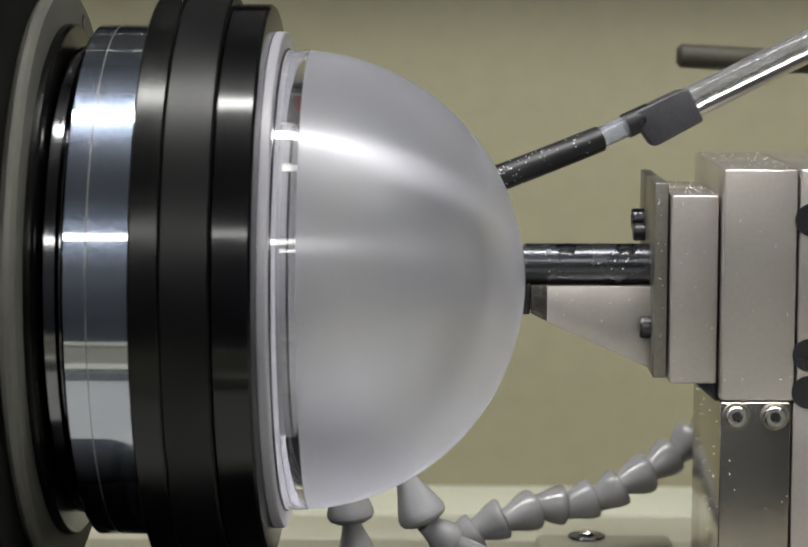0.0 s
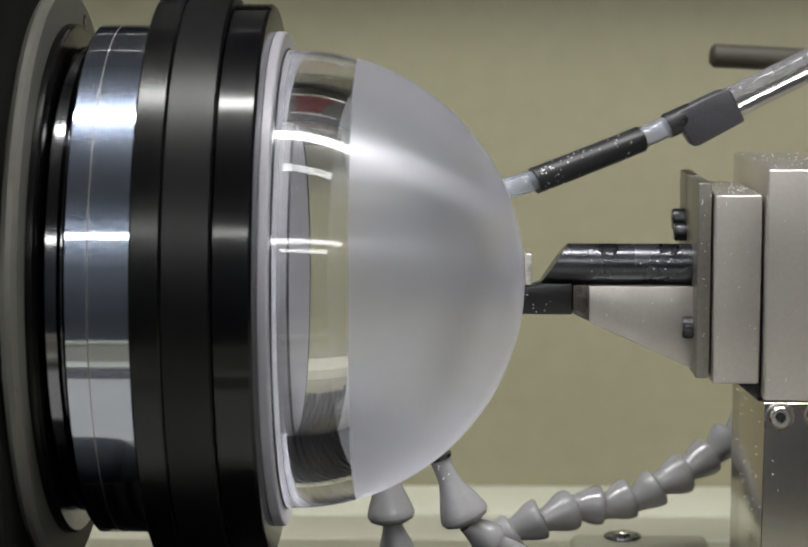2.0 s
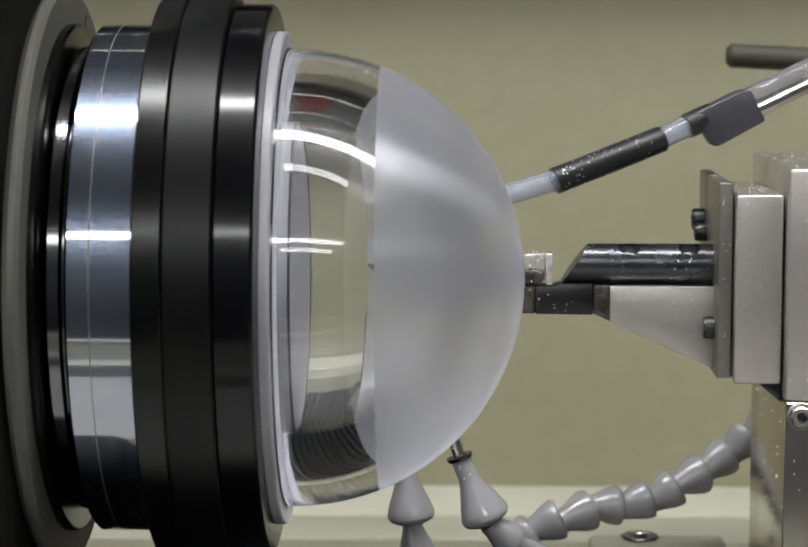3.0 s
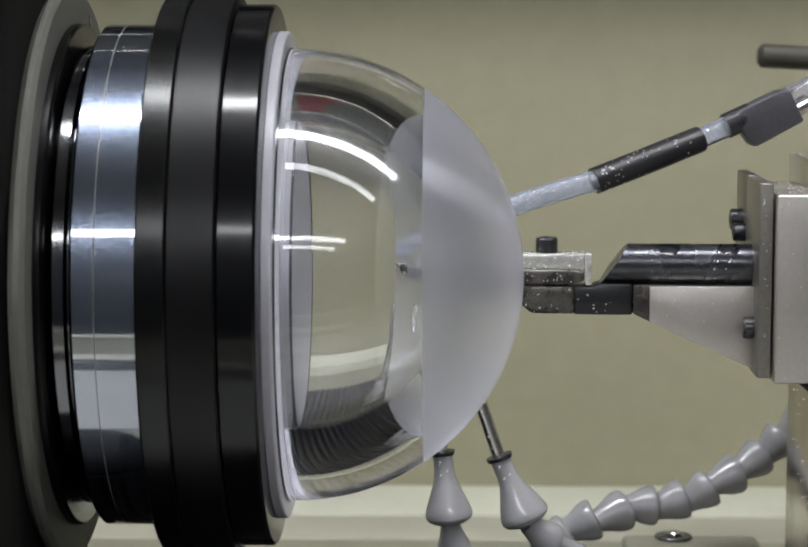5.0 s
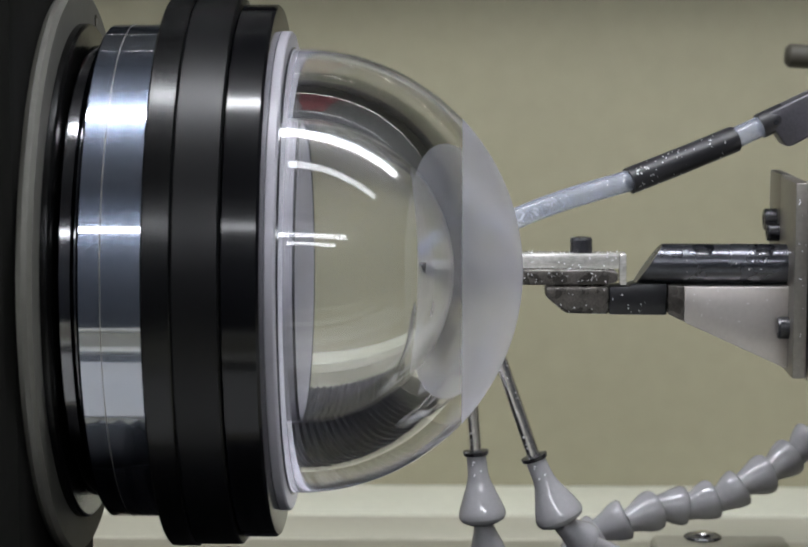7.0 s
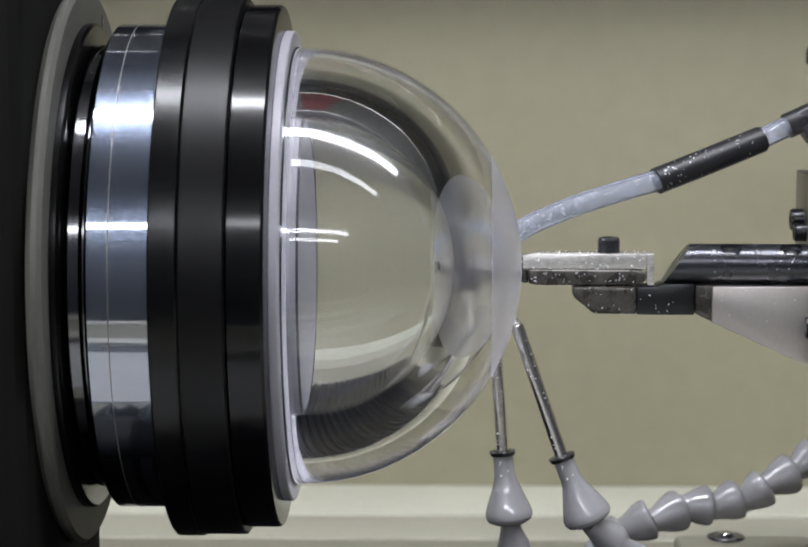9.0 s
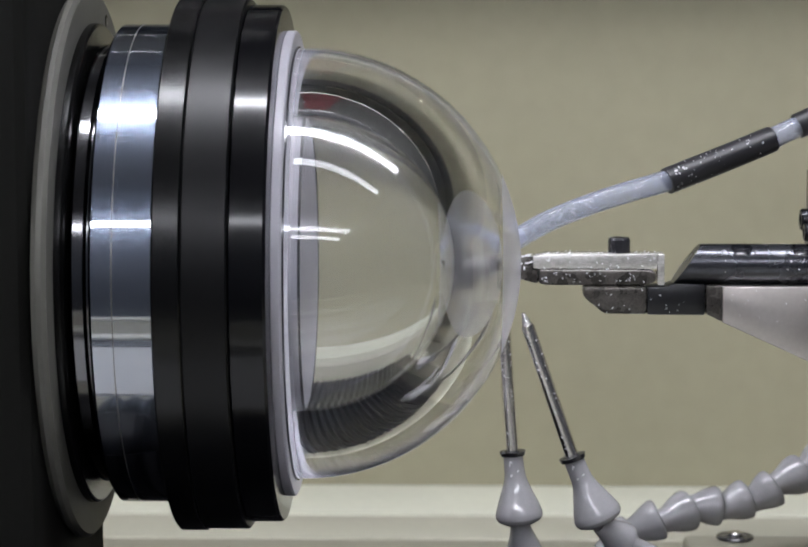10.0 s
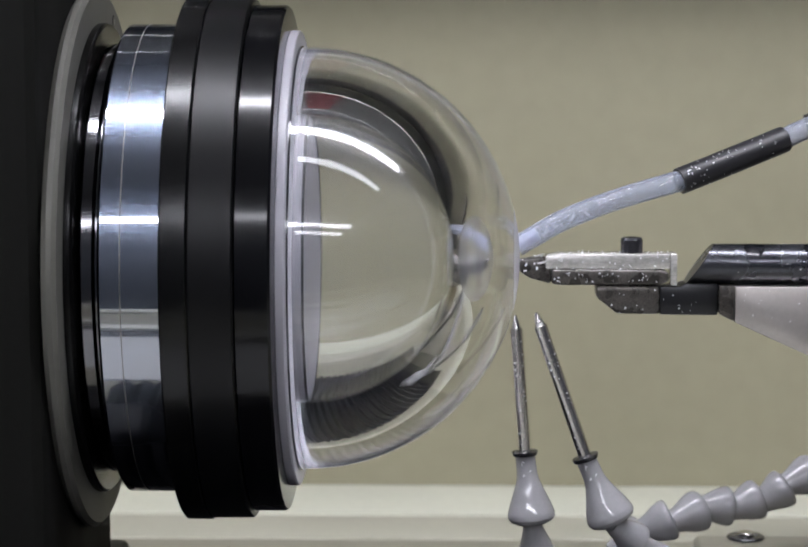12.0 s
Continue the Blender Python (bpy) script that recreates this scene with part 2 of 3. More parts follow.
def rod(p, q, r, r2=None, w=0.0, seg=24):
    """A round bar from p to q with slightly broken edges."""
    r2 = r if r2 is None else r2
    n = (Vector(q) - Vector(p)).length
    w = min(w, n / 3, r / 2, r2 / 2)
    return along(lathe([(0, 0), (0, r - w), (w, r), (n - w, r2), (n, r2 - w), (n, 0)], seg, closed=False), p, q)


def sweep(points, radius, seg=20, wall=0.0):
    """A round hose along points, smoothly bent; with a wall it is hollow."""
    pts = [Vector(p) for p in points]
    fine = []
    for i in range(len(pts) - 1):
        p0, p1, p2, p3 = pts[max(i - 1, 0)], pts[i], pts[i + 1], pts[min(i + 2, len(pts) - 1)]
        for k in range(8):
            t = k / 8
            fine.append(0.5 * (2 * p1 + (p2 - p0) * t + (2 * p0 - 5 * p1 + 4 * p2 - p3) * t * t + (3 * p1 - p0 - 3 * p2 + p3) * t ** 3))
    fine.append(pts[-1])
    bm = bmesh.new()

    def skin(r):
        rings = []
        for i, c in enumerate(fine):
            d = (fine[min(i + 1, len(fine) - 1)] - fine[max(i - 1, 0)]).normalized()
            u = d.cross(Vector((0, 1, 0))).normalized()
            v = d.cross(u)
            rings.append([bm.verts.new(c + r * (math.cos(2 * math.pi * k / seg) * u + math.sin(2 * math.pi * k / seg) * v)) for k in range(seg)])
        for a, b in zip(rings, rings[1:]):
            for k in range(seg):
                bm.faces.new((a[k], a[(k + 1) % seg], b[(k + 1) % seg], b[k]))
        return rings[0], rings[-1]
    o0, o1 = skin(radius)
    if wall:
        i0, i1 = skin(radius - wall)
        for o, i in ((o0, i0), (o1, i1)):
            for k in range(seg):
                bm.faces.new((o[k], o[(k + 1) % seg], i[(k + 1) % seg], i[k]))
    else:
        bm.faces.new(o0)
        bm.faces.new(o1)
    return bm


def cap_screw(parent, p, q, r, h, mat, label="socket cap screw"):
    """A cylinder head with a hexagon socket, from its seat p towards q."""
    d = (Vector(q) - Vector(p)).normalized()
    pr = [(0, 0), (0, r), (h * 0.85, r), (h, r * 0.88), (h, r * 0.52), (h * 0.45, r * 0.5), (h * 0.45, 0)]
    screw = part("screw", along(lathe(pr, 24, closed=False), p, Vector(p) + d), mat, parent, label)
    # black insert puts the shade inside the socket into the colour
    hexa = lathe([(h * 0.46, 0), (h * 0.46, r * 0.47), (h * 0.60, r * 0.50)], 6, closed=False)
    part("socket", along(hexa, p, Vector(p) + d), OXIDE, screw, "hexagon socket coloured dark for its shade", 0)
    return screw


# ---- the large structure ----
def build_room():
    for nm, b, m in (
        ("wall_back", (-1.6, 1.6, 0.500, 0.53, -0.9, 0.440), PANEL),
        ("wall_front", (-1.6, 1.6, -2.43, -2.4, -0.9, 1.6), ROOM),
        ("wall_left", (-1.63, -1.6, -2.4, 0.53, -0.9, 1.6), ROOM),
        ("wall_right", (1.6, 1.63, -2.4, 0.53, -0.9, 1.6), ROOM),
        ("ceiling", (-1.63, 1.63, -2.43, 0.53, 1.6, 1.63), CEILING),
        ("floor", (-1.63, 1.63, -2.43, 0.53, -0.93, -0.9), DARKFLOOR),
    ):
        tagged(part(nm, box(*b), m, smooth=0), "", "", "", "structure")
    tagged(part("wall_back_upper", box(-1.6, 1.6, 0.500, 0.53, 0.4405, 1.6), HOUSING, smooth=0), "", "", "", "structure")
    hood = thing("hood_beam", "dark enclosure beam with a bright trim across the back panel", "beam", "", "structure")
    part("beam", box(-1.59, 1.59, 0.326, 0.4995, 0.530, 0.810, 0.004), HOODMAT, hood)
    for z in (0.526, 0.808):
        part("trim", box(-1.59, 1.59, 0.316, 0.3255, z, z + 0.008, 0.001), STEEL, hood, "bright steel trim")
    part("sticker", box(-0.03, 0.06, 0.3245, 0.3256, 0.540, 0.790), RED, hood, "dark red sticker")
    bed = part("machine_bed", box(-1.2, 1.2, -0.660, 0.362, -0.9, 0.0, 0.003), BEDMAT)
    tagged(bed, "olive-grey painted machine bed", "machine bed", "", "structure")
    for nm, y0, y1, z, m in (("ledge_front", 0.3625, 0.4195, 0.0, BEDMAT2), ("ledge_rear", 0.420, 0.4995, 0.001, STRIP)):
        tagged(part(nm, box(-1.2, 1.2, y0, y1, -0.06, z, 0.0012), m), "pale painted sheet-metal ledge along the wall", "ledge", "", "structure")


BEDMAT2 = material("ledge_paint", (0.35, 0.34, 0.27), 0.5, vary=0.06, scale=14)
build_room()


def build_lamp(name, p, q, r, mat, label):
    lamp = thing(name, label, "tube lamp")
    lamp.location = (Vector(p) + Vector(q)) / 2
    a, b = Vector(p) - lamp.location, Vector(q) - lamp.location
    part("tube", rod(a, b, r, seg=16), mat, lamp)
    off = (Vector((0, -0.25, 1))).normalized() * (r + 0.012)
    part("housing", rod(a + off, b + off, 0.012, seg=12), WHITE_METAL, lamp)
    for f in (0.2, 0.8):
        h = a.lerp(b, f) + off
        part("hanger", rod(h, (h.x, h.y, 1.6 - lamp.location.z), 0.004, seg=10), WHITE_METAL, lamp)
    for e, s in ((a, -1), (b, 1)):
        part("end_cap", rod(e, e + (b - a).normalized() * 0.02 * s, r * 1.15, seg=16), WHITE_METAL, lamp)
    return lamp


build_lamp("tube_lamp", (-1.10, -0.20, ZC + 1.15), (1.10, -0.42, ZC + 1.15), 0.050, LAMP, "long white tube lamp hung over the machine")
build_lamp("tube_lamp", (-0.90, -1.62, ZC + 0.70), (0.80, -1.62, ZC + 0.70), 0.035, LAMP_FRONT, "white tube lamp on the side of the operator")


# ---- work side: headstock, chuck, dome ----
def build_chuck():
    chuck = thing("vacuum_chuck", "round black and polished steel lathe chuck with stepped rings", "chuck")
    part("drum", lathe([(-0.0670, 0.0), (-0.0670, 0.0875), (-0.0660, 0.0886), (-0.0450, 0.0886), (-0.0450, 0)], closed=False), DRUM, chuck, "polished steel drum")
    part("scribed_line", lathe([(-0.05915, 0.0880), (-0.05915, 0.08868), (-0.05885, 0.08868), (-0.05885, 0.0880)]), SATIN_DARK, chuck, "thin bright line round the drum")
    part("ring", lathe([(-0.0446, 0), (-0.0446, 0.0982), (-0.0440, 0.0990), (-0.0356, 0.0990), (-0.0350, 0.0984), (-0.0350, 0)], closed=False), BLACK_GLOSS, chuck, "glossy black ring")
    part("ring", lathe([(-0.0350, 0), (-0.0350, 0.0978), (-0.0345, 0.0984), (-0.0202, 0.0984), (-0.0196, 0.0976), (-0.0196, 0)], closed=False), BLACK_SATIN, chuck, "satin black ring")
    part("ring", lathe([(-0.0196, 0), (-0.0196, 0.0950), (-0.0190, 0.0957), (-0.0080, 0.0957), (-0.0070, 0.0949), (-0.0062, 0.0875), (-0.0066, 0.0)], closed=False), BLACK, chuck, "glossy black front ring")
    part("neck", lathe([(-0.0748, 0), (-0.0748, 0.0800), (-0.0735, 0.0812), (-0.0700, 0.0812), (-0.0690, 0.0790), (-0.0672, 0.0790), (-0.0672, 0)], closed=False), NECK, chuck, "dark polished steel neck")
    return chuck


def build_dome(tool):
    dome = thing("acrylic_dome", "clear acrylic dome with frosted skin, being turned on a lathe", "dome")
    prof, mats = [], []
    n = 72
    prof += [(-0.0016, 0.0800)]
    mats += [0]
    for i in range(n + 1):
        a = math.pi / 2 * i / n
        prof.append((R * math.sin(a), R * math.cos(a) if i < n else 0.0))
        mats.append(1)
    mats[-1] = 0
    inner = [(CAV_X * math.cos(math.pi / 2 * i / 56), CAV_R * math.sin(math.pi / 2 * i / 56)) for i in range(57)]
    inner[0] = (CAV_X, 0.0)
    prof += inner + [(-0.0021, CAV_R), (-0.0021, 0.0800)]
    mats += [0] * 57 + [2, 0]
    shell = part("shell", lathe(prof, 192, mats), (ACRYLIC, dome_skin(tool), BASE_FROST), dome, "hollow clear acrylic shell", 30)
    shell.visible_shadow = False
    part("flange", lathe([(-0.0066, 0), (-0.0066, 0.0857), (-0.0060, 0.0863), (-0.0034, 0.0863), (-0.0028, 0.0857), (-0.0028, 0)], 160, closed=False), FLANGE, dome, "frosted acrylic flange")
    part("plug", lathe([(-0.0027, 0), (-0.0027, CAV_R * 0.985), (0.0008, CAV_R * 0.985), (0.0013, CAV_R * 0.975), (0.0013, 0)], 128, closed=False), PLUG, dome, "grey round plug in the cavity")
    # made-up ring that draws the dark line at the cavity edge
    part("edge_line_ring", lathe([(0.0012, CAV_R * 0.972), (0.0017, CAV_R * 0.972), (0.0017, CAV_R * 0.984), (0.0009, CAV_R * 0.984)], 128), RUBBER, dome, "thin black ring added along the cavity edge")
    # dark metal band put in for a black reflection in the clear rim
    part("groove", lathe([(-0.0028, CAV_R), (-0.0028, 0.0806), (-0.0022, 0.0806), (-0.0022, CAV_R)], 160), NECK, dome, "dark polished band standing in for the rim's reflection")
    return dome


CAV_X, CAV_R = 0.69 * R, 0.69 * R


def build_headstock():
    head = thing("headstock", "dark grey lathe headstock on its cross slide", "headstock")
    part("housing", box(-0.36, -0.084, -0.10, 0.045, -0.14, 0.125, 0.008), OLIVE_GREY, head)
    part("casing", lathe([(-0.0838, 0), (-0.0838, 0.1000), (-0.0818, 0.1020), (-0.0800, 0.1020), (-0.0785, 0.1005), (-0.0785, 0)], closed=False), CASING, head, "grey painted round spindle casing")
    part("bearing_cap", lathe([(-0.0784, 0), (-0.0784, 0.0890), (-0.0762, 0.0890), (-0.0752, 0.0880), (-0.0752, 0)], closed=False), BLACK_GLOSS, head, "glossy black bearing cap")
    # solid disc, the dark of a bolt hole put into its colour
    part("bolt_hole", rod((-0.0786, 0.030, 0.0900), (-0.0782, 0.030, 0.0900), 0.0022), OXIDE, head, "small dark disc drawn as a bolt hole")
    part("slide", box(-0.34, -0.09, -0.11, 0.13, -0.199, -0.141, 0.004), HOUSING, head)
    part("cover", box(-0.20, -0.058, -0.105, -0.060, -0.199, -0.098, 0.008), HOUSING, head, "black cover on the slide")
    return head


# ---- tool side ----
BAR_HOLES = (0.0925, 0.1155)
BAR_WAY = Vector((0, -0.50, 0.866)).normalized()


def drilled_bar():
    """Round bar with a slanted front end and two holes sunk into its upper side."""
    n, m, r, zc = 250, 120, 0.0078, -0.00305
    bm = bmesh.new()
    rings = []
    for i in range(n + 1):
        x = 0.0660 + 0.0602 * i / n
        ring = []
        for k in range(m):
            a = 2 * math.pi * (k + 0.5) / m
            v = Vector((x, r * math.cos(a), r * math.sin(a)))
            for h in BAR_HOLES:
                side = BAR_WAY.cross(Vector((1, 0, 0)))
                if math.hypot(x - h, v.dot(side)) < 0.0040 and v.dot(BAR_WAY) > 0.0054:
                    v -= BAR_WAY * (v.dot(BAR_WAY) - 0.0054)
            if i < 75:
                v.x += 0.0110 * (v.z + zc + 0.0108) / 0.0155 * (1 - i / 75)
            ring.append(bm.verts.new((v.x, v.y, v.z + zc)))
        rings.append(ring)
    for a, b in zip(rings, rings[1:]):
        for k in range(m):
            bm.faces.new((a[k], a[(k + 1) % m], b[(k + 1) % m], b[k]))
    bm.faces.new(rings[0])
    bm.faces.new(rings[-1])
    return bm


def build_tool_post():
    """The origin is the cutting point."""
    post = thing("tool_post", "satin nickel tool post carrying a black boring-bar tool holder", "tool post")
    # holder: slanted nose, step and round bar
    part("tool_bar", drilled_bar(), BARSTEEL, post, "black oxide round steel bar")
    part("nose", prism([(0.0321, -0.0112), (0.0321, -0.0152), (0.0401, -0.0218), (0.0565, -0.0220), (0.0565, -0.0112)], -0.0060, 0.0060, 0.0012), SMOKED, post, "smoked brown steel nose")
    part("step", prism([(0.0565, -0.0112), (0.0565, -0.0221), (0.0787, -0.0223), (0.0787, -0.0100), (0.0660, -0.0100), (0.0640, -0.0112)], -0.0060, 0.0060, 0.0008), OXIDE_FLAT, post)
    part("cutter_shank", prism([(0.0128, -0.0046), (0.0128, 0.0002), (0.0180, 0.0012), (0.0604, 0.0012), (0.0604, -0.0046)], -0.0050, 0.0055, 0.0005), BRIGHT, post, "bright steel cutter shank with swarf on it")
    part("end_plate", box(0.0605, 0.0631, -0.0052, 0.0055, -0.0108, 0.0012, 0.0004), BRIGHT, post, "bright steel end plate")
    part("clamp", prism([(0.0150, -0.0047), (0.0150, -0.0104), (0.0180, -0.0109), (0.0560, -0.0109), (0.0600, -0.0095), (0.0600, -0.0060), (0.0570, -0.0047)], -0.0054, 0.0050, 0.0012, 3), SMOKED, post, "smoked brown clamp")
    part("cutter_nose", prism([(0.0016, -0.0016), (0.0030, -0.0060), (0.0070, -0.0085), (0.0149, -0.0106), (0.0149, -0.0047), (0.0127, -0.0047), (0.0127, 0.0002), (0.0080, -0.0006)], -0.0042, 0.0040, 0.0010), SMOKED, post, "dark rounded cutter nose")
    part("cutter_tip", prism([(-0.0004, -0.0014), (0.0006, -0.0030), (0.0090, -0.0030), (0.0090, -0.0008)], -0.0036, 0.0015, 0.0002), STEEL, post, "small pointed cutting tip")
    cap_screw(post, (0.0460, 0.0005, 0.0005), (0.0460, 0.0005, 1), 0.0043, 0.0066, OXIDE, "black socket cap screw")
    for x in BAR_HOLES:
        seat = Vector((x, 0, -0.00305)) + 0.0053 * BAR_WAY
        part("set_screw", along(lathe([(0, 0.0034), (0.0004, 0.0029), (0.0009, 0.0019), (0.0012, 0.0008), (0.0012, 0)], 24, closed=False), seat, seat + BAR_WAY), OXIDE, post, "dark rounded set screw sunk in the bar")
    # gusset under the bar
    part("bracket", prism([(0.0850, -0.0108), (0.0850, -0.0245), (0.1262, -0.0432), (0.1262, -0.0108)], -0.0090, 0.0120, 0.0004), SATIN, post, "tapered satin nickel bracket")
    part("pad", prism([(0.0790, -0.0106), (0.0790, -0.0215), (0.0849, -0.0244), (0.0849, -0.0106)], -0.0080, 0.0110, 0.0004), SMOKED, post, "dark pad")
    cap_screw(post, (0.1260, -0.0100, -0.0263), (0.0, -0.0100, -0.0263), 0.0043, 0.0056, OXIDE, "black socket cap screw")
    chips(post, 19, 3, lambda r: ((r.uniform(0.016, 0.062), -0.0051, r.uniform(-0.0045, 0.0002)), (0, -1, 0)))
    chips(post, 22, 4, lambda r: ((r.uniform(0.016, 0.062), r.uniform(-0.004, 0.005), 0.0013), (0, 0, 1)))
    chips(post, 30, 13, lambda r: ((r.uniform(0.016, 0.058), -0.0055, r.uniform(-0.0096, -0.0056)), (0, -1, 0)), 1.1)
    chips(post, 16, 5, lambda r: ((r.uniform(0.034, 0.078), -0.0062, r.uniform(-0.0215, -0.012)), (0, -1, 0)))
    chips(post, 8, 6, lambda r: ((r.uniform(0.082, 0.124), -0.0082, r.uniform(-0.0065, 0.0)), (0, -1, 0)))
    chips(post, 10, 7, lambda r: ((r.uniform(0.087, 0.124), -0.0092, r.uniform(-0.0245, -0.012)), (0, -1, 0)))
    chips(post, 15, 8, lambda r: ((r.uniform(0.1305, 0.148), -0.0262, r.uniform(-0.044, 0.025)), (0, -1, 0)))
    chips(post, 22, 9, lambda r: ((r.uniform(0.150, 0.200), -0.0322, r.uniform(-0.050, 0.035)), (0, -1, 0)))
    chips(post, 45, 10, lambda r: ((r.uniform(0.1305, 0.148), r.uniform(-0.024, 0.04), 0.0259), (0, 0, 1)))
    chips(post, 52, 11, lambda r: ((r.uniform(0.150, 0.176), r.uniform(-0.030, 0.06), 0.0359), (0, 0, 1)))
    chips(post, 13, 12, lambda r: ((r.uniform(0.1253, 0.1294), -0.0222, r.uniform(-0.043, 0.029)), (0, -1, 0)))
    chips(post, 7, 14, lambda r: ((r.uniform(0.150, 0.175), -0.0322, r.uniform(-0.105, -0.06)), (0, -1, 0)))
    chips(post, 26, 15, lambda r: ((0.1486, r.uniform(-0.03, 0.055), r.uniform(-0.11, -0.055)), (-1, 0, 0)))
    chips(post, 14, 16, lambda r: (lambda x: ((x, r.uniform(-0.0038, 0.0036), -0.0005 + (x - 0.008) * 0.17), (0, 0, 1)))(r.uniform(0.0085, 0.0126)), 2.0)
    chips(post, 6, 17, lambda r: ((r.uniform(0.004, 0.0125), -0.0043, r.uniform(-0.0055, -0.002)), (0, -1, 0)), 1.8)
    part("wedge", prism([(0.1400, -0.0457), (0.1487, -0.0457), (0.1487, -0.0530)], -0.022, 0.010, 0.0004), OXIDE, post, "black wedge under the block")
    # plates and blocks
    part("plate", box(0.1248, 0.1294, 0.0176, 0.0480, -0.0300, 0.0300, 0.0006), SATIN_DARK, post)
    part("plate", box(0.1245, 0.1296, -0.0220, 0.0172, -0.0440, 0.0298, 0.0006), SATIN_DARK, post)
    for y, z, r in ((0.030, 0.0114, 0.0044), (0.021, 0.0072, 0.0036)):
        cap_screw(post, (0.1249, y, z), (0.0, y, z), r, 0.0050, OXIDE, "black socket cap screw")
    part("block", box(0.1304, 0.1480, -0.0260, 0.0420, -0.0455, 0.0257, 0.0011), SATIN, post, "satin nickel block")
    part("block", box(0.1490, 0.1762, -0.0320, 0.0700, -0.0510, 0.0357, 0.0011), SATIN, post, "satin nickel block")
    part("block", box(0.1770, 0.2300, -0.0320, 0.0700, -0.0510, 0.0357, 0.0011), SATIN, post, "satin nickel block with bolt holes")
    # solid black discs in place of shaded holes
    for z in (0.0170, -0.0335, -0.0475):
        part("hole", rod((0.1815, -0.0324, z), (0.1815, -0.0300, z), 0.0062), OXIDE, post, "black disc drawn as a bolt hole")
    part("riser", box(0.1760, 0.2300, -0.0320, 0.0600, -0.1995, -0.0514, 0.0007), SATIN, post, "satin nickel riser plate")
    part("riser", box(0.1489, 0.1752, -0.0320, 0.0600, -0.1995, -0.0514, 0.0007), POLISHED, post, "bright nickel riser plate")
    for x in (0.1549, 0.1692):
        part("counterbore", along(lathe([(0, 0.0043), (0.0004, 0.0050), (0, 0.0054), (-0.0006, 0.0054), (-0.0006, 0.0043)], 28), (x, -0.0321, -0.0566), (x, -1, -0.0566)), SATIN_DARK, post)
        cap_screw(post, (x, -0.0318, -0.0566), (x, -1, -0.0566), 0.0040, 0.0030, STEEL, "bright socket cap screw")
    return post


TOOL = build_tool_post()
DOME = build_dome(TOOL)
CHUCK = build_chuck()
HEAD = build_headstock()


def hose_joint(r, n):
    """One ball-and-socket joint of a hose, along x: a ball end, a waist and a flared socket."""
    return lathe([(-n * 0.05, 0), (-n * 0.05, r * 0.86), (0, r * 0.97), (n * 0.05, r * 1.0), (n * 0.16, r * 1.0), (n * 0.40, r * 0.90), (n * 0.60, r * 0.76), (n * 0.80, r * 0.64), (n * 0.95, r * 0.58), (n * 1.1, r * 0.52), (n * 1.1, 0)], 28, closed=False)


def build_hose(name, points, r, label):
    hose = thing(name, label, "coolant hose")
    rnd = random.Random(5)
    for p, q in zip(points, points[1:]):
        n = (Vector(q) - Vector(p)).length
        lean = Vector((0, rnd.uniform(-0.2, 0.2), rnd.uniform(-0.22, 0.10))) * n
        part("joint", along(hose_joint(r * rnd.uniform(0.97, 1.03), n), q, Vector(p) + lean), HOSE, hose)
    return hose


def build_nozzle(tip, collar, cone, end, down, label):
    noz = thing("spray_nozzle", label, "nozzle", "spray nozzles under the dome")
    tip, collar, cone, end = map(Vector, (tip, collar, cone, end))
    d = (tip - collar).normalized()
    part("tube", rod(collar, tip - d * 0.005, 0.0025, w=0.0003), TUBE_STEEL, noz, "thin bright steel tube")
    part("tip", rod(tip - d * 0.005, tip, 0.0019, 0.0006), STEEL, noz)
    part("clip", along(lathe([(-0.0012, 0.0022), (-0.0012, 0.0048), (0.0004, 0.0052), (0.0008, 0.0022)], 24), collar, tip), OXIDE, noz, "dark spring clip")
    ax = (cone - collar).length
    pr = [(0, 0.0), (0, 0.0038), (ax * 0.34, 0.0041), (ax * 0.44, 0.0047), (ax * 0.60, 0.0063), (ax * 0.76, 0.0080), (ax * 0.88, 0.0091), (ax * 0.92, 0.0094), (ax * 0.98, 0.0093), (ax * 1.03, 0.0085), (ax * 1.07, 0.0066), (ax * 1.07, 0)]
    part("cone", along(lathe(pr, 32, closed=False), collar, cone), HOSE, noz, "grey plastic cone")
    pts = [cone + (cone - collar).normalized() * ax * 0.12, end] + [Vector(p) for p in down]
    for p, q in zip(pts, pts[1:]):
        part("joint", along(hose_joint(0.0070, (q - p).length), q, p), HOSE, noz)
    def on_tube(r):
        c = collar.lerp(tip, r.uniform(0.05, 0.85))
        w = Vector((r.uniform(-1, 1), -1, 0.1)).normalized()
        return c + w * 0.0026, w
    chips(noz, 16, 31, on_tube, 1.1)
    chips(noz, 4, 32, lambda r: (collar.lerp(cone, r.uniform(0.1, 0.4)) + Vector((r.uniform(-0.002, 0.002), -0.0042, 0)), (0, -1, 0)), 1.3)
    return noz


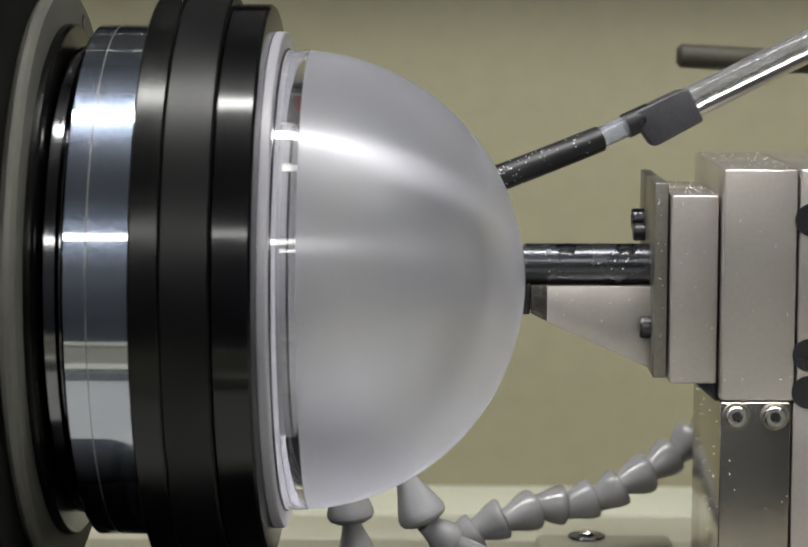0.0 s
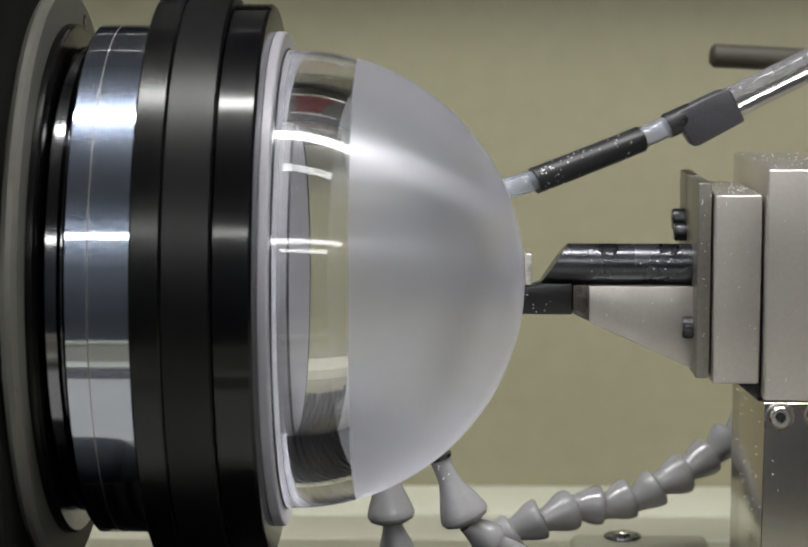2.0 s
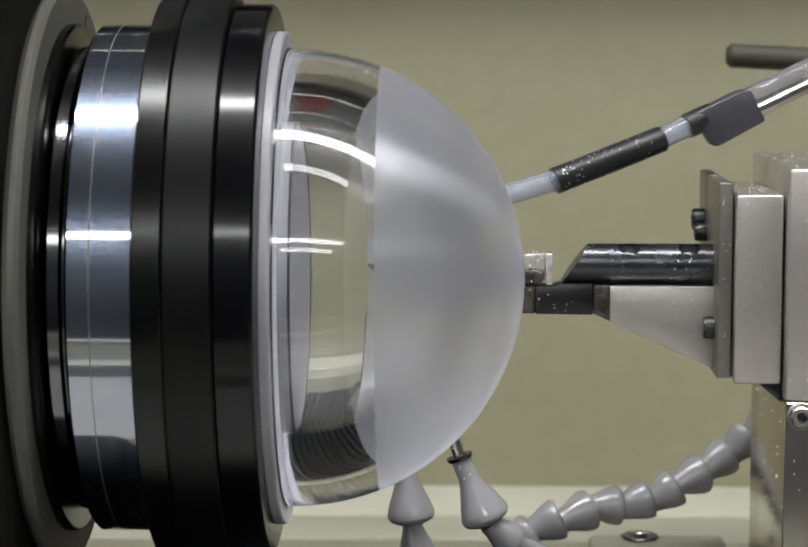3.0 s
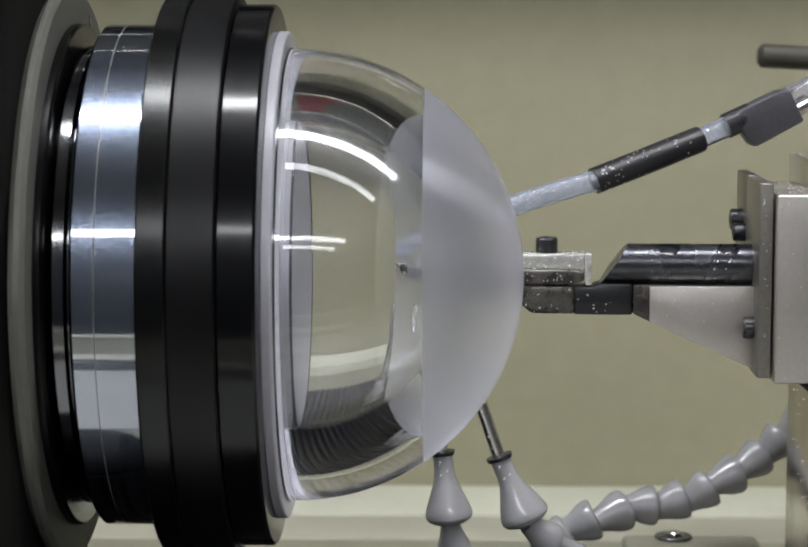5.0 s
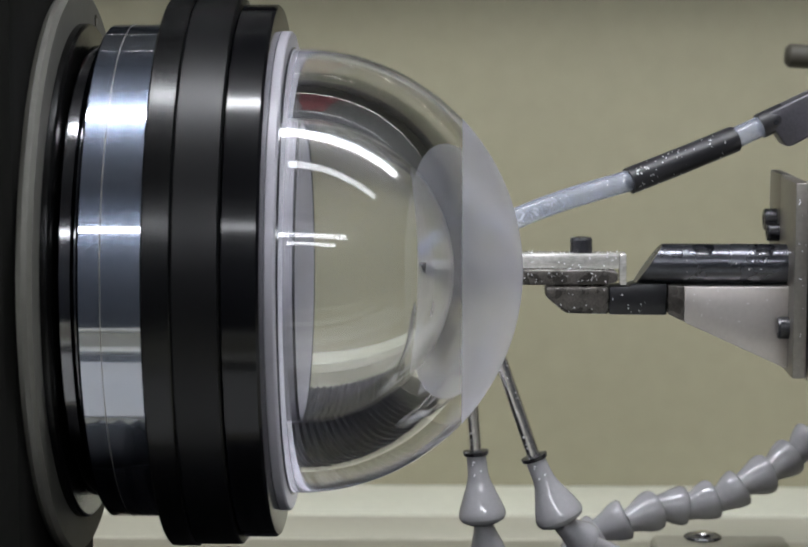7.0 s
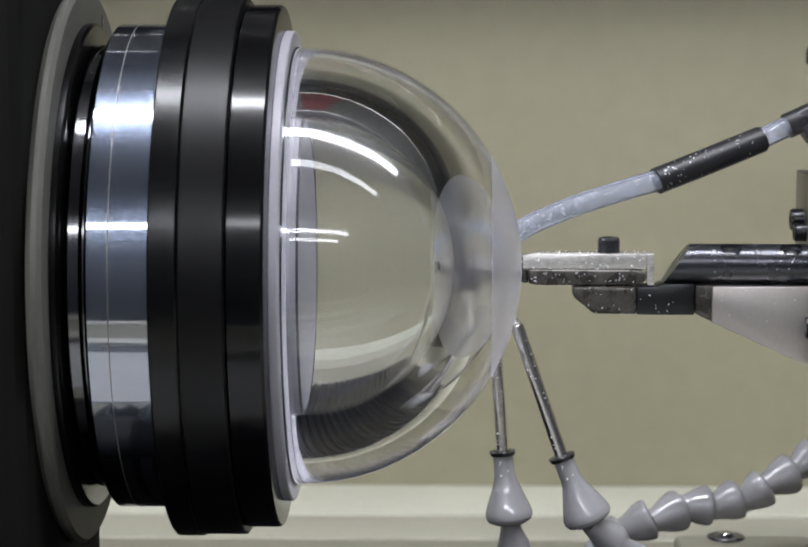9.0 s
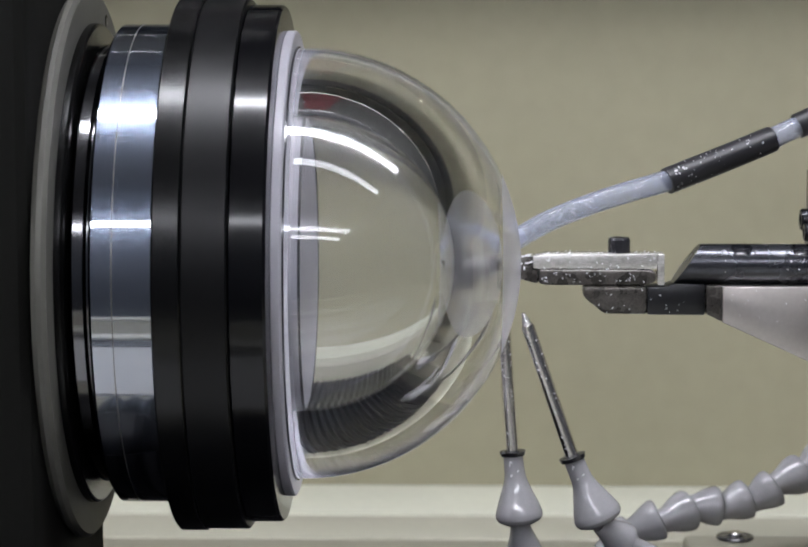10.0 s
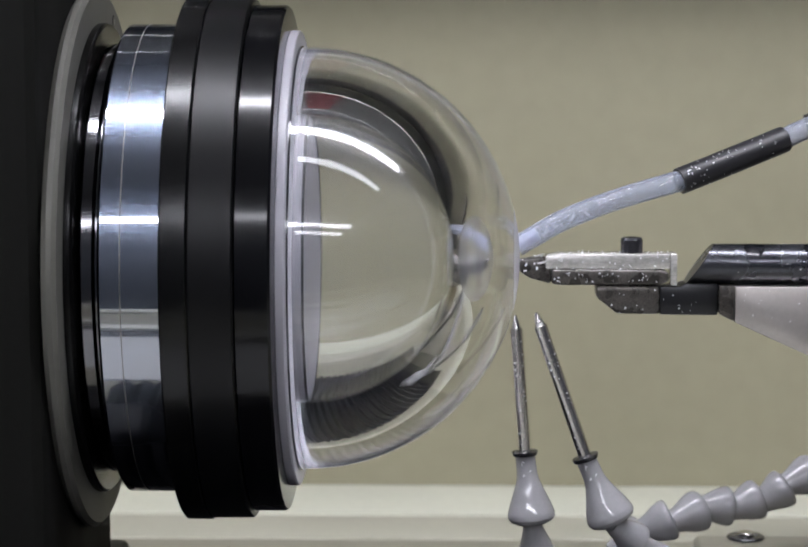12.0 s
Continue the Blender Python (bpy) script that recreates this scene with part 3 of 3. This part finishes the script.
NOZ = [
    build_nozzle((0.0017, 0.012, -0.0250), (0.0058, 0.012, -0.0795), (0.0087, 0.012, -0.1060), (0.0110, 0.014, -0.1210), [(0.024, 0.03, -0.134), (0.040, 0.05, -0.142), (0.056, 0.065, -0.147), (0.072, 0.08, -0.150), (0.0865, 0.09, -0.152)],
                 "upright steel spray tube on a grey plastic nozzle"),
    build_nozzle((0.0086, -0.020, -0.0196), (0.0277, -0.020, -0.0748), (0.0380, -0.020, -0.0985), (0.0480, -0.016, -0.1085), [(0.060, -0.008, -0.120), (0.072, 0.0, -0.132), (0.0865, 0.01, -0.142)],
                 "slanted steel spray tube on a grey plastic nozzle"),
]
LOC = build_hose("coolant_hose", [(0.047, 0.081, -0.1370), (0.059, 0.084, -0.1290), (0.071, 0.087, -0.1235), (0.084, 0.091, -0.1205), (0.097, 0.095, -0.1195), (0.110, 0.098, -0.1168), (0.122, 0.101, -0.1123), (0.134, 0.105, -0.1070), (0.145, 0.109, -0.1000), (0.155, 0.113, -0.0920), (0.165, 0.115, -0.0830), (0.176, 0.115, -0.0740)], 0.0088,
                 "grey jointed plastic coolant hose")


def build_suction():
    pipe = thing("suction_pipe", "clear suction pipe with a black sleeve pointing at the dome", "suction pipe")
    part("soft_tube", sweep([(0.0020, 0.004, 0.0030), (0.0110, 0.004, 0.0085), (0.0209, 0.003, 0.0140), (0.0406, 0.001, 0.0218), (0.0655, 0.0004, 0.0293)], 0.0042, wall=0.0008), TUBE, pipe, "clear soft tube")
    part("sleeve", sweep([(0.0640, 0.0, 0.0288), (0.0850, 0.008, 0.0363), (0.1060, 0.017, 0.0440)], 0.0052, wall=0.0012), RUBBER, pipe, "black rubber sleeve speckled with swarf")
    part("inner_tube", sweep([(0.1040, 0.016, 0.0433), (0.1110, 0.019, 0.0463), (0.1220, 0.022, 0.0510)], 0.0042, wall=0.0008), TUBE, pipe)
    part("collar", sweep([(0.1165, 0.021, 0.0488), (0.1210, 0.022, 0.0508), (0.1260, 0.024, 0.0530)], 0.0050), RUBBER, pipe)
    part("coupling", prism([(0.1180, 0.0535), (0.1217, 0.0478), (0.1262, 0.0413), (0.1285, 0.0410), (0.1468, 0.0510), (0.1408, 0.0633), (0.1370, 0.0628)], 0.018, 0.034, 0.0032, 3), COUPLING, pipe, "dark grey plastic coupling")
    part("pin", rod((0.1222, 0.0178, 0.0505), (0.1222, 0.0165, 0.0505), 0.0010), OXIDE, pipe)
    run = [Vector(p) for p in ((0.1380, 0.028, 0.0553), (0.1660, 0.044, 0.0676), (0.1940, 0.060, 0.0799), (0.2600, 0.098, 0.1089))]
    up = Vector((-0.402, 0, 0.915))
    part("clear_pipe", sweep([p + up * 0.0032 for p in run], 0.0034, wall=0.0009), PIPE_CLEAR, pipe, "glossy clear pipe")
    part("steel_pipe", sweep([p - up * 0.0032 for p in run], 0.0033), TUBE_STEEL, pipe, "polished steel pipe beside the clear one")

    def on_sleeve(r):
        k = 0.03 + 0.9 * r.random() ** 1.2
        c = Vector((0.0640, 0.0, 0.0288)).lerp(Vector((0.1060, 0.017, 0.0440)), k)
        run = Vector((0.042, 0.017, 0.0152)).normalized()
        d = Vector((0, -r.uniform(0.3, 1.0), r.uniform(-0.6, 1.0)))
        d = (d - run * d.dot(run)).normalized()
        return c + d * 0.0053, d
    chips(pipe, 55, 21, on_sleeve, 1.1)
    mouth = [Vector(p) for p in ((0.0022, 0.004, 0.0034), (0.0110, 0.004, 0.0085), (0.0209, 0.003, 0.0140), (0.0406, 0.001, 0.0218))]

    def in_tube(r):
        k = 3 * r.random() ** 3.0
        c = mouth[int(k)].lerp(mouth[int(k) + 1], k - int(k))
        d = Vector((r.uniform(-0.4, 0.4), r.uniform(-1, 1), r.uniform(-1, 1))).normalized()
        return c + d * r.uniform(0.0006, 0.0029), d
    chips(pipe, 110, 22, in_tube, 2.4)
    wad = sweep([(0.0024, 0.004, 0.0034), (0.0060, 0.004, 0.0056), (0.0100, 0.004, 0.0080)], 0.0027, 14)
    part("swarf_wad", wad, SWARF, pipe, "white swarf packed in the tube's mouth")
    return pipe


PIPE = build_suction()


def build_rod():
    bar = thing("dark_rod", "dark round rod with a rounded end", "rod")
    part("bar", rod((0.1570, 0.230, 0.0728), (0.3300, 0.230, 0.0640), 0.0058, w=0.002), ROD_BROWN, bar)
    part("post", rod((0.322, 0.230, -0.1995), (0.322, 0.230, 0.0700), 0.008, w=0.001), ROD_BROWN, bar)
    return bar


ROD = build_rod()


def build_base():
    base = thing("base_plate", "grey carriage base plate with a bolt hole", "base plate")
    part("plate", box(0.0866, 0.1480, -0.060, 0.140, -0.1995, -0.1430, 0.003), BEDMAT, base)
    part("bolt", rod((0.1096, 0.132, -0.1430), (0.1096, 0.132, -0.1415), 0.0085, w=0.0005), OXIDE, base, "black washer")
    part("screw", rod((0.1096, 0.132, -0.1414), (0.1096, 0.132, -0.1400), 0.0036, w=0.0005), STEEL, base, "bright bolt head")
    return base


BASE = build_base()


FOLDS = 30


def fold_x(i, t):
    """Place of one fold between the headstock and the tool carriage."""
    return -0.088 + (tool_x(t) + 0.0866 - 0.004 + 0.088) * (i + 0.5) / FOLDS


def build_bellows():
    """Folded way cover on the bed; each fold is a stiff tent of cloth."""
    cover = thing("bellows_cover", "black folded bellows way cover on the machine bed", "bellows")
    folds = []
    base = None
    for i in range(FOLDS):
        if base is None:
            outline = [(-0.0062, 0.001), (-0.0062, 0.024), (-0.00012, 0.032), (0.00012, 0.032), (0.0062, 0.024), (0.0062, 0.001)]
            tent = prism(outline, -0.186, 0.20, 0.0)
            for v in tent.verts:
                v.co.y += (1 if v.co.y > 0 else -1) * (0.008 - 0.016 * min(1.0, abs(v.co.x) / 0.0062))
            base = part("fold", tent, BELLOWS, cover, "", 20)
            folds.append(base)
        else:
            ob = new("fold", base.data)
            ob.parent = cover
            folds.append(ob)
    return folds


BELLOW_FOLDS = build_bellows()


def build_front_bed():
    """What lies on the bed on the operator's side."""
    tagged(part("tray", box(-0.90, 0.60, -0.388, -0.212, 0.0005, 0.006, 0.001), TRAY), "pale grey sheet-metal drip tray on the bed", "tray")
    tagged(part("seal", box(-0.90, 0.60, -0.428, -0.396, 0.0005, 0.004, 0.001), RUBBER), "black rubber seal strip on the bed", "seal")
    for y in (-0.640, -0.452):
        tagged(part("rail", box(-0.90, 0.60, y - 0.016, y + 0.016, 0.0005, 0.012, 0.002), RAILMAT), "pale painted rail on the bed", "rail", "rails on the bed")


RAILMAT = material("pale_rail_paint", (0.62, 0.62, 0.56), 0.4, vary=0.06, scale=12, bump=0.02)
TRAY = material("pale_tray", (0.45, 0.45, 0.44), 0.4, vary=0.08, scale=20)
build_front_bed()


# ---- what moves ----
def motions():
    steps = [i * 0.5 for i in range(25)]
    feed = [(t, pose(tool_x(t), 0, ZC)) for t in steps]
    for ob in (TOOL, LOC, PIPE, ROD, BASE, *NOZ):
        walk(ob, feed)
    walk(HEAD, [(t, pose(0, work_y(t), ZC)) for t in steps])
    for i, ob in enumerate(BELLOW_FOLDS):
        walk(ob, [(t, pose(fold_x(i, t), 0, 0)) for t in steps[::3]])
    fast = [i * 0.1 for i in range(121)]
    for ob in (DOME, CHUCK):
        walk(ob, [(t, pose(0, work_y(t), ZC, 80.0 * k)) for k, t in enumerate(fast)])


motions()
